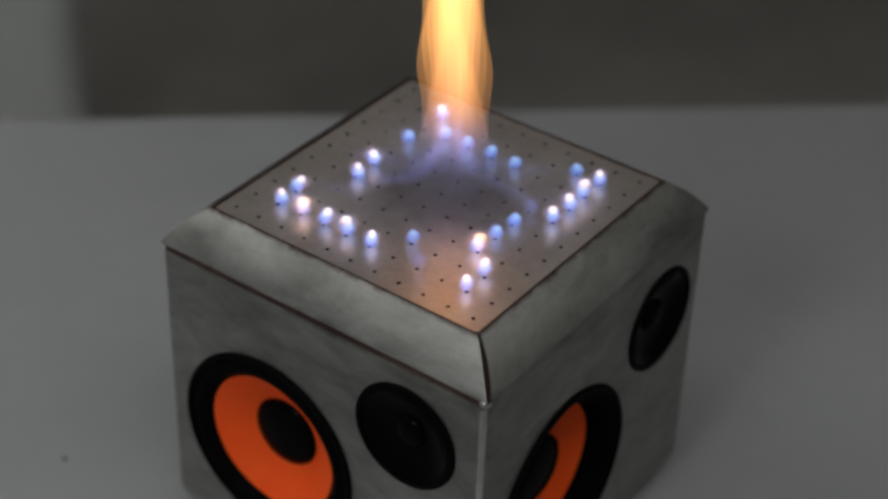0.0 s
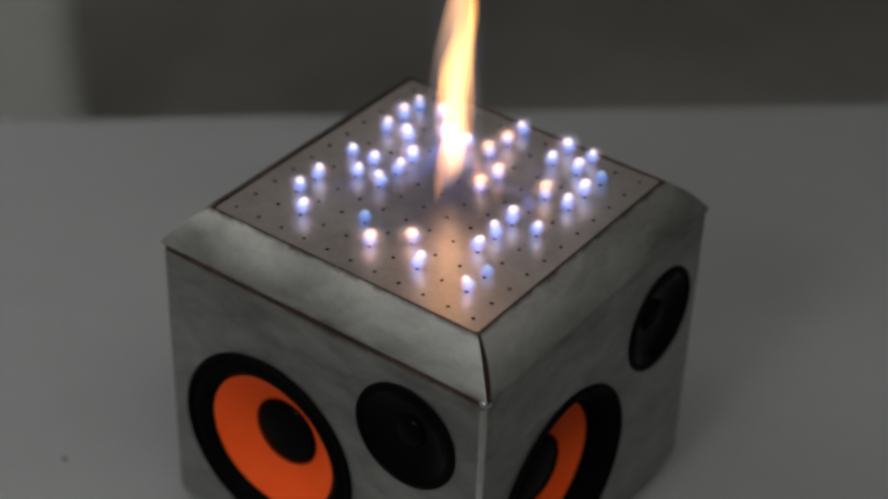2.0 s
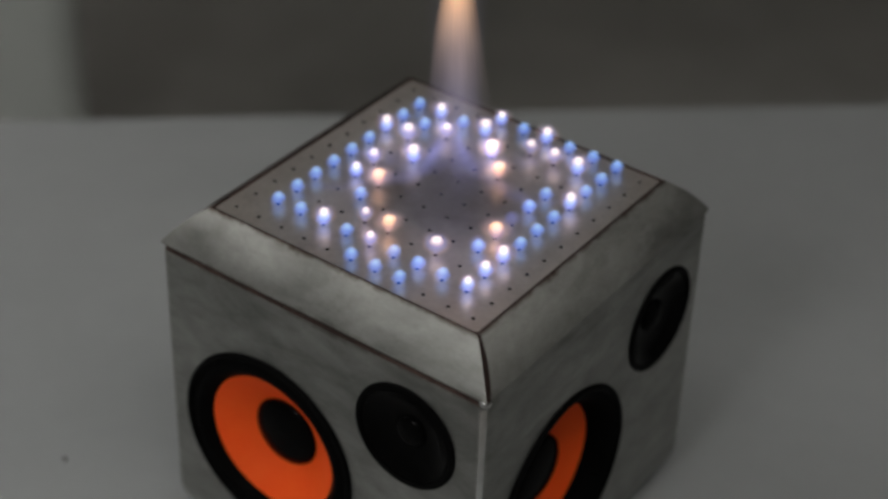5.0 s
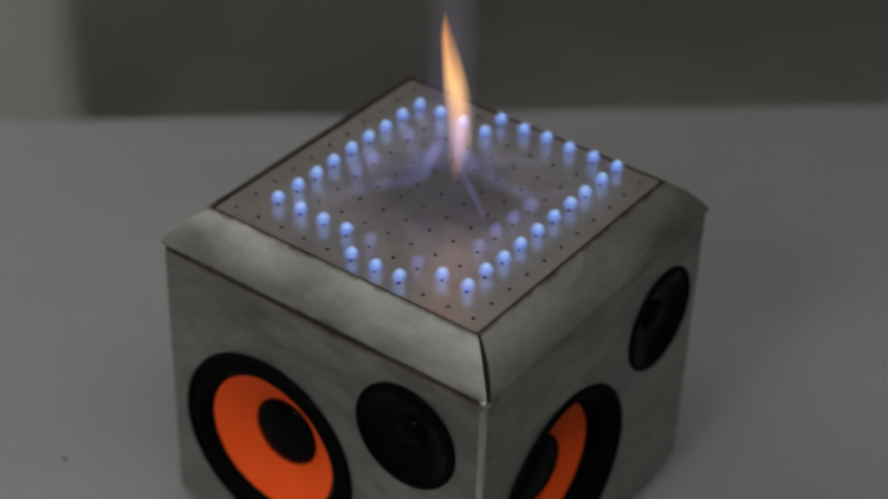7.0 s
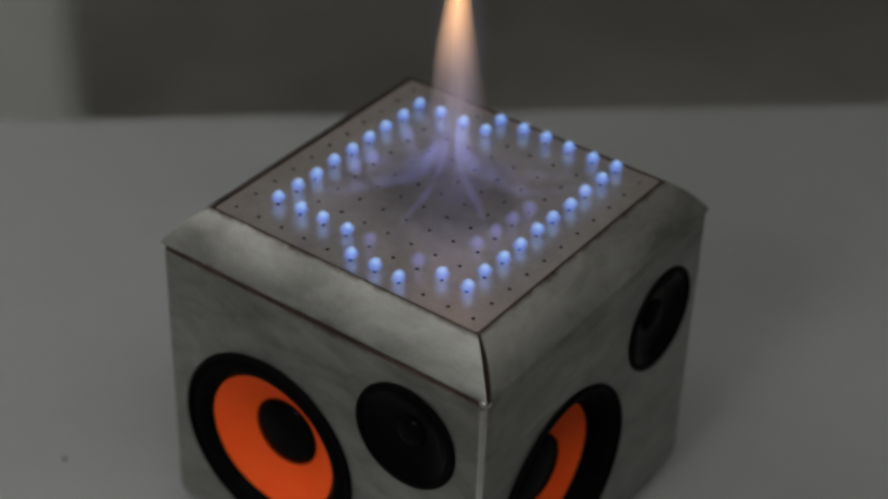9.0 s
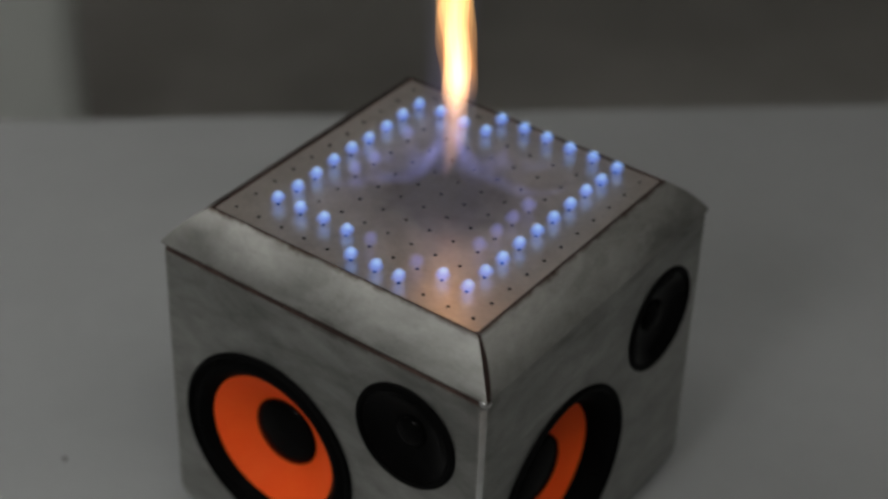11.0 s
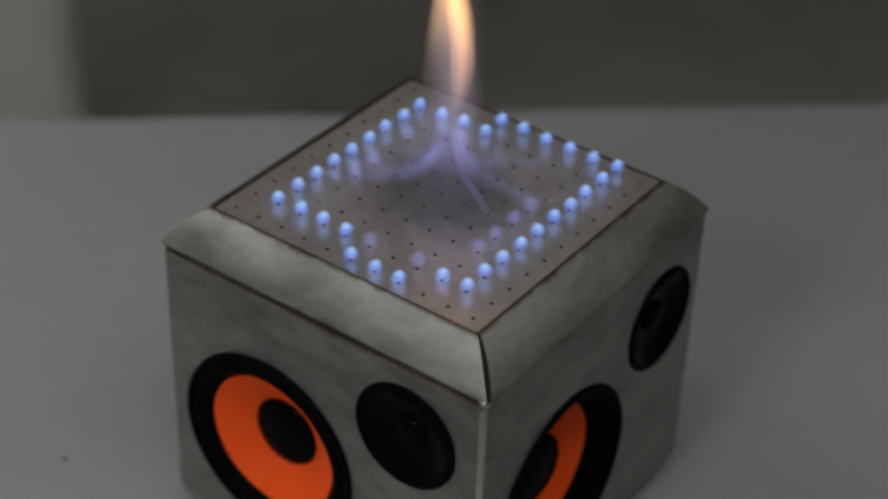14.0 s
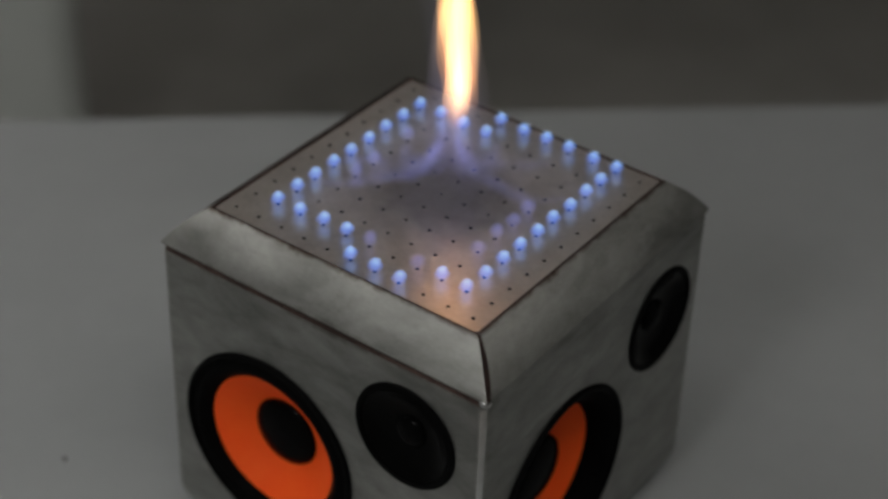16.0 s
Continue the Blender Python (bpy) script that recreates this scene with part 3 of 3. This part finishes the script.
ME_WARM = [capped_mesh("warm_flame", (F_WARM, F_ROSE, F_HAZE), 0.0122 + 0.0012 * k, 0.0115, k + 8) for k in range(2)]
ME_WEAK = [small_mesh("weak_flame", (F_WEAK,), 0.0105, 0.0046, s + 9) for s in range(3)]

# gas holes that burn steadily: (row towards the back corner, column)
RING = [(9, j) for j in range(1, 10)] + [(8, 9), (7, 9), (6, 9)] + [(i, 10) for i in (6, 5, 4, 3, 2, 1)] + \
       [(1, j) for j in range(9, 0, -1)] + [(2, 1), (3, 0), (4, 0), (5, 0), (6, 1), (7, 1), (8, 1)]
WEAK = [(5, 1), (3, 1), (2, 3), (2, 4), (2, 5), (2, 6), (8, 4), (8, 5), (8, 7)]
# How the sound ripples the gas: at each moment, row by row from the corner towards the camera's side to the far one,
# the holes that burn blue (b), white-tipped (w) or orange-tipped (o).
RIPPLE = {
    0.0: "........... .ww...wwww. ...obb...b. ........... ..b.....b.. .w......b.. .w......b.. .w......b.. .o..ww.b.w. .ww........ ...........",
    0.5: "........... .wobbbbbww. ..w.bbb..o. ..b......w. bb.......wb bw.......w. .b.......w. .w....w..b. .o...b...w. .wwwww.www. ...........",
    1.0: "........... ..www.w.ww. ..w..ww..w. .wb..b...w. .w.......wb bw.......b. ..b......w. .w.......b. .o.....b.w. .www..wbbw. ...........",
    1.5: "........... ......wwww. ..wwww...w. .ww..w...w. w........w. bwb........ ..w.......w .w.o..o.... .w.oww..... .www.w.w... ...........",
    2.0: "........... .wb..w.wwb. ...www.o.ww .w.......ww ..o...oo... .o......oow ..b.....w.. ....www.w.. .w..ww.w.w. ..ww.w.www. ...........",
    2.5: "........... .ww.w.bwww. .w.ow.w..w. .b...w...b. wwo......wb .w......wb. .ww.....www .w...wo.wb. .w.oww.w.w. .bww.b.bb.. ...........",
    3.0: "........... .wwbbbbwowb .b...b....b .b........b b........b. .w.......bb .w........b .b.......b. .w.......b. .wwbbbbbbw. ...........",
    3.5: "........... ..bwww.bbb. .w..ww.o.wb .w......ow. .o......w.. bbo........ .b......www .b.oww..o.. .b..wb.www. .bbb...b... ...........",
    4.0: "........... .ww.bwbbbb. .w.oow...w. .b....o..w. .w......oww bw......b.. .b......bb. .b..o.w.w.. .w..ow.bw.. .bbwww.bb.. ...........",
}

to_fire = pose(0, 0, 0, 0, 0, -TURN)


def hole(i, j):
    return to_fire @ Vector(((5 - i) * PITCH, (j - 5) * PITCH, 0))


def flame_row(kind, t, px, py, lean=0.0, depth=0.0, spin=0.0):
    """A row for a tall flame from where its tip stands: across and up in the plane of the column."""
    tip = Vector(((px - 784) / 2990, depth, (343 - py) / 2650))
    turn = pose(0, 0, 0, 0, lean, spin)
    return (t, Matrix.Translation(tip - turn @ Vector((0, 0, LEN[kind]))) @ turn)


def motions():
    rng = random.Random(7)

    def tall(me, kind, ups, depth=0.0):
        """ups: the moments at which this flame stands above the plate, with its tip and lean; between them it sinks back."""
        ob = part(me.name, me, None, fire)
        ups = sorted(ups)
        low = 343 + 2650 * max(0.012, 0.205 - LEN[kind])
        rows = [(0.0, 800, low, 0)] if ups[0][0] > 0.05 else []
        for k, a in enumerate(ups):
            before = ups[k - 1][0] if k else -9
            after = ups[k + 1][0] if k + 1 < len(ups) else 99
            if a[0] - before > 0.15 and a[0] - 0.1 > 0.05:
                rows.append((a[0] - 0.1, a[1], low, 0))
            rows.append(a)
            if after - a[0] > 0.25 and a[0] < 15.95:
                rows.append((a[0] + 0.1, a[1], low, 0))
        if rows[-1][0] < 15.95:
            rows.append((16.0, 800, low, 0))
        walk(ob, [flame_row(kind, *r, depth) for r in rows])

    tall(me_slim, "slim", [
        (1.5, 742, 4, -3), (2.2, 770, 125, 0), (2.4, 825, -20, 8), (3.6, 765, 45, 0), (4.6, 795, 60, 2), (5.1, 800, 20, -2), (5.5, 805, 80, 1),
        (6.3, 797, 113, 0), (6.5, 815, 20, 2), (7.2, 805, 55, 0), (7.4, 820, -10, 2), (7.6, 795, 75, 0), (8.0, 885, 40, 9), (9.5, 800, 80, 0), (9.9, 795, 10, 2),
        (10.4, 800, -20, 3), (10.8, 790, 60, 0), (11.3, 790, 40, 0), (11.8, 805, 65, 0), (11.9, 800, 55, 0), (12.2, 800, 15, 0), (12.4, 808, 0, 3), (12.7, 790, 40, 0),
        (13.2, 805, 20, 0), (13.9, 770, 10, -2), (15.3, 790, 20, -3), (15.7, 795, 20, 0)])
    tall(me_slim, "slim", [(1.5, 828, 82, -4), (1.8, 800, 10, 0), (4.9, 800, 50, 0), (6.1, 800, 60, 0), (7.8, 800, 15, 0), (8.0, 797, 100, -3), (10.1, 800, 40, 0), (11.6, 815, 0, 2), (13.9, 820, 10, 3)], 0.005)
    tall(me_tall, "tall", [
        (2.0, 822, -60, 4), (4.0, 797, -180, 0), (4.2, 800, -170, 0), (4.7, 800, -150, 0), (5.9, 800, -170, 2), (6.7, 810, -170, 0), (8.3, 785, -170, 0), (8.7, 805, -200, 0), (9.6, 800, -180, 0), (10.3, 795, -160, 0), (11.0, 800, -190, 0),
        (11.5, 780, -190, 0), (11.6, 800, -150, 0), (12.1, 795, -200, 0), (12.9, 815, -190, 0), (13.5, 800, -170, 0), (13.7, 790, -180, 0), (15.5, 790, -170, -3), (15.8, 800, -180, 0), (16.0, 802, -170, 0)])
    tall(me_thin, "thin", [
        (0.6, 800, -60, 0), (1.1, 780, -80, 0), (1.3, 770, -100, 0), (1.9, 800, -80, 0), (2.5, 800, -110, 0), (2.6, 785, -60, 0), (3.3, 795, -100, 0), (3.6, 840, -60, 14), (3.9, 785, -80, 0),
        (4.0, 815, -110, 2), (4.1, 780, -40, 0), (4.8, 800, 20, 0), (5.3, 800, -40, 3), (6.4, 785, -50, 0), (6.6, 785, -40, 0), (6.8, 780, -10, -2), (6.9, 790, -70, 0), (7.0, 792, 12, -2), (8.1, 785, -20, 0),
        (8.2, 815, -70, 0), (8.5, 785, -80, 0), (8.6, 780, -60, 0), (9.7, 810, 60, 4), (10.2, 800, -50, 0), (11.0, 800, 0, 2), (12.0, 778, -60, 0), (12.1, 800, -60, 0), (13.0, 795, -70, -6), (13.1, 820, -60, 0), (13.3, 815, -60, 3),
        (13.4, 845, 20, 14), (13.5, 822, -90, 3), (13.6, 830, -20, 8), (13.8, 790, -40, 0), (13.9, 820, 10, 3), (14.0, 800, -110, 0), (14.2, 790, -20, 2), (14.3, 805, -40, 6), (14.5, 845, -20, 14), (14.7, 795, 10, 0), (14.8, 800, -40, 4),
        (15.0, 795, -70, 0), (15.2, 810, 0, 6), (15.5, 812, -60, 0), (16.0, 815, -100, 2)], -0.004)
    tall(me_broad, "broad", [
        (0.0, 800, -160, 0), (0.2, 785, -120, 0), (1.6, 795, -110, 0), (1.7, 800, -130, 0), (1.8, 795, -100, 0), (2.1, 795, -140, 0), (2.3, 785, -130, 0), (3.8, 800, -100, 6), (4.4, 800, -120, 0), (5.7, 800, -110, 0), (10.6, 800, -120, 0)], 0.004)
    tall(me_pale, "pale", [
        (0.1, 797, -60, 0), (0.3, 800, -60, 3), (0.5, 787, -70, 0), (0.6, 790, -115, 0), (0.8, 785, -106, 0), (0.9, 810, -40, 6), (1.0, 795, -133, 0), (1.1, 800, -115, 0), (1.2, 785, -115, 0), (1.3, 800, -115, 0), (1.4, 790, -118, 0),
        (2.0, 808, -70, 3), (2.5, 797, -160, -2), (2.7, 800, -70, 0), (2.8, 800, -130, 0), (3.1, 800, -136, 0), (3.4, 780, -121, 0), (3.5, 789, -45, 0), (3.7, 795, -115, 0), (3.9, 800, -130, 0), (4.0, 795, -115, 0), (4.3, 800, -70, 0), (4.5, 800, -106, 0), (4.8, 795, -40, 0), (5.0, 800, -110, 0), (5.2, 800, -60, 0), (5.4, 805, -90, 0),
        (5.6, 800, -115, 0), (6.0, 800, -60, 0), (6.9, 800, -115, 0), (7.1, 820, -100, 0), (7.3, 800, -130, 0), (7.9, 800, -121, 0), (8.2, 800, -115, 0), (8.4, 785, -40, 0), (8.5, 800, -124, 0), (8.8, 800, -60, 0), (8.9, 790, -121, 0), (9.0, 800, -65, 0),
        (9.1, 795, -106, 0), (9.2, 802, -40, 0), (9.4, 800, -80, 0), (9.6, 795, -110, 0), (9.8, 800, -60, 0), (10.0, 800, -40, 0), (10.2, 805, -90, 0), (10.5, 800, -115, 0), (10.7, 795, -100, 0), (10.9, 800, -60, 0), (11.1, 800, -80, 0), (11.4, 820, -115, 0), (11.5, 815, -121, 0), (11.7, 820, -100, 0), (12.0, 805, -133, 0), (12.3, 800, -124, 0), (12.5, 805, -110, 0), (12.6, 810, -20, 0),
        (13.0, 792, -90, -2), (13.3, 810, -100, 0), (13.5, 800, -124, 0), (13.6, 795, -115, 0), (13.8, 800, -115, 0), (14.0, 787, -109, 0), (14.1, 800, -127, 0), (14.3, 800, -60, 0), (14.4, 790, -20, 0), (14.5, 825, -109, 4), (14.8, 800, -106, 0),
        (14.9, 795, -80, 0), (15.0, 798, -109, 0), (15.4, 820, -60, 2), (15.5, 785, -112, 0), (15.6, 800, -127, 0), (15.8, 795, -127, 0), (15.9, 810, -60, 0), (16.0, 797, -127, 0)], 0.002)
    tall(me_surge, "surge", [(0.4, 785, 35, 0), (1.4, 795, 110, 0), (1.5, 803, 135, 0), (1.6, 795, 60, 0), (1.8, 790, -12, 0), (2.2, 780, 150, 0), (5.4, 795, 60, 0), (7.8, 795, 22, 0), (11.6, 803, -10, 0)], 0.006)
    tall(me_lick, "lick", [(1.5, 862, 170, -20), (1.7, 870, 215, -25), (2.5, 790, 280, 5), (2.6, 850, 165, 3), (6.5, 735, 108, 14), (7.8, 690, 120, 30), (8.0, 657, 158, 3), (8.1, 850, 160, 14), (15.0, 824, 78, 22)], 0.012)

    veil = part("veil", me_veil, None, fire, "faint violet-grey column of hot gas")
    walk(veil, [(k * 0.5, pose(0.004 + rng.uniform(-0.003, 0.003), rng.uniform(-0.002, 0.002), 0.034, 0, rng.uniform(-1.5, 1.5), rng.uniform(-25, 25))) for k in range(33)])
    sheet = part("gas_sheet", tent_mesh(), None, fire, "faint violet sheet of burning gas")
    walk(sheet, [(k * 0.5, pose(rng.uniform(-0.001, 0.001), 0, rng.uniform(-0.001, 0.001), rng.uniform(-1, 1), rng.uniform(-1, 1), -TURN + rng.uniform(-2, 2))) for k in range(33)])
    FOLDS = ((178, 0.074, 0.048, 0.0040), (152, 0.066, 0.050, 0.0050), (120, 0.050, 0.040, 0.0055), (58, 0.056, 0.040, 0.0055), (24, 0.074, 0.046, 0.0048), (2, 0.070, 0.044, 0.0036),
             (-52, 0.056, 0.070, 0.0017), (-132, 0.062, 0.070, 0.0019))
    # the moments at which the two folds nearest the camera show
    SHOWN = {6: (0.5, 3.0, 7.0, 9.0, 12.0, 13.5, 14.0, 14.5, 15.0, 15.5), 7: (8.5, 9.0, 11.5, 12.0, 12.5, 14.5, 15.0)}
    for k, (ang, st, hh, rad) in enumerate(FOLDS):
        ob = part("gas_fold", filament_mesh(ang, st, hh, k * 3.1, rad, F_LINE if k > 5 else F_WISP, pull=3.0 if k > 5 else 2.0), None, fire, "thin violet fold of burning gas")
        walk(ob, [(q * 0.5, pose(0.004, 0, rng.uniform(-0.002, 0.001) - (0.085 if q * 0.5 not in SHOWN.get(k, (q * 0.5,)) else 0), 0, rng.uniform(-2, 2), rng.uniform(-7, 7))) for q in range(33)])

    STEP = [k / 10 for k in range(43)]
    def burning(t, i, j):
        """What burns at a hole while the sound ripples."""
        before = min(4.0, math.floor(t * 2 + 0.01) / 2)
        pick = min(4.0, before + 0.5) if rng.random() < (t - before) * 2 else before
        return RIPPLE[pick][i * 12 + j]

    def ripple(at, kinds, states, length, wild, after):
        """Rows for one small flame: up while its hole burns that way, else sunk into the hole; it leans towards the middle."""
        rows = []
        far = max(at.length, 0.01)
        for t, state in zip(STEP, states):
            up = state in kinds
            lean = Vector((at.x, at.y)) / far * (9 if state in "wo" else 3)
            z = rng.uniform(-0.0008, 0.0008) if up else -length - 0.002
            rows.append((t, pose(at.x + rng.uniform(-1, 1) * 0.0010, at.y + rng.uniform(-1, 1) * 0.0010, z, lean.y + rng.uniform(-wild, wild), -lean.x + rng.uniform(-wild, wild), 0)))
        for t in (4.6, 5.0):
            rows.append((t, pose(at.x, at.y, 0.0 if after or rng.random() < 0.3 else -length - 0.002)))
        return rows

    for i in range(11):
        for j in range(11):
            n = i * 11 + j
            ever = set("".join(p[i * 12 + j] for p in RIPPLE.values()))
            steady = (i, j) in RING
            if ever == {"."} and not steady:
                continue
            at = hole(i, j)
            states = [burning(t, i, j) for t in STEP]
            rows = ripple(at, "bwo", states, 0.009, 8, steady)
            for q in range(22):
                z = 0.0004 + rng.uniform(-0.0008, 0.0004) if steady else -0.011
                rows.append((5.5 + q * 0.5, pose(at.x, at.y, z, rng.uniform(-6, 6), rng.uniform(-6, 6), 0)))
            walk(part("blue_flame", ME_BLUE[n % 3], None, fire), rows)
            for kind, shapes in (("w", ME_WHITE), ("o", ME_WARM)):
                if kind in ever:
                    me = shapes[n % len(shapes)]
                    rows = ripple(at, kind, states, 0.0155, 7, False)
                    walk(part(me.name.split(".")[0], me, None, fire), rows + [(t, pose(at.x, at.y, -0.0175)) for t in (5.6, 6.3, 16.0)])
    for n, (i, j) in enumerate(WEAK):
        at = hole(i, j)
        ob = part("weak_flame", ME_WEAK[n % 3], None, fire)
        walk(ob, [(t, pose(at.x, at.y, 0.0005 + rng.uniform(-0.0015, 0.001), rng.uniform(-12, 12), rng.uniform(-12, 12), 0)) for t in (0.0, 1.0, 2.0, 3.0, 4.2, 6.0, 7.5, 9.0, 10.5, 12.0, 13.0, 14.5, 16.0)])
    # orange streaks that rise from the middle while the gas ripples
    STREAKS = ((-0.004, -0.012, (1.2, 1.5, 1.6, 1.9, 2.0, 2.4, 2.5, 3.5, 3.6)), (0.010, -0.040, (1.3, 1.5, 1.7, 1.9, 3.8, 4.0, 4.1)), (0.022, -0.010, (1.2, 1.5, 1.8, 2.0, 2.2)))
    for x, y, ups in STREAKS:
        rows = [(t, pose(x + rng.uniform(-1, 1) * 0.0015, y, 0.0 if t in ups else -0.050, rng.uniform(-8, 8), rng.uniform(-12, 12), 0)) for t in STEP]
        walk(part("ember_flame", me_ember, None, fire), rows + [(t, pose(x, y, -0.050)) for t in (4.8, 16.0)])


motions()
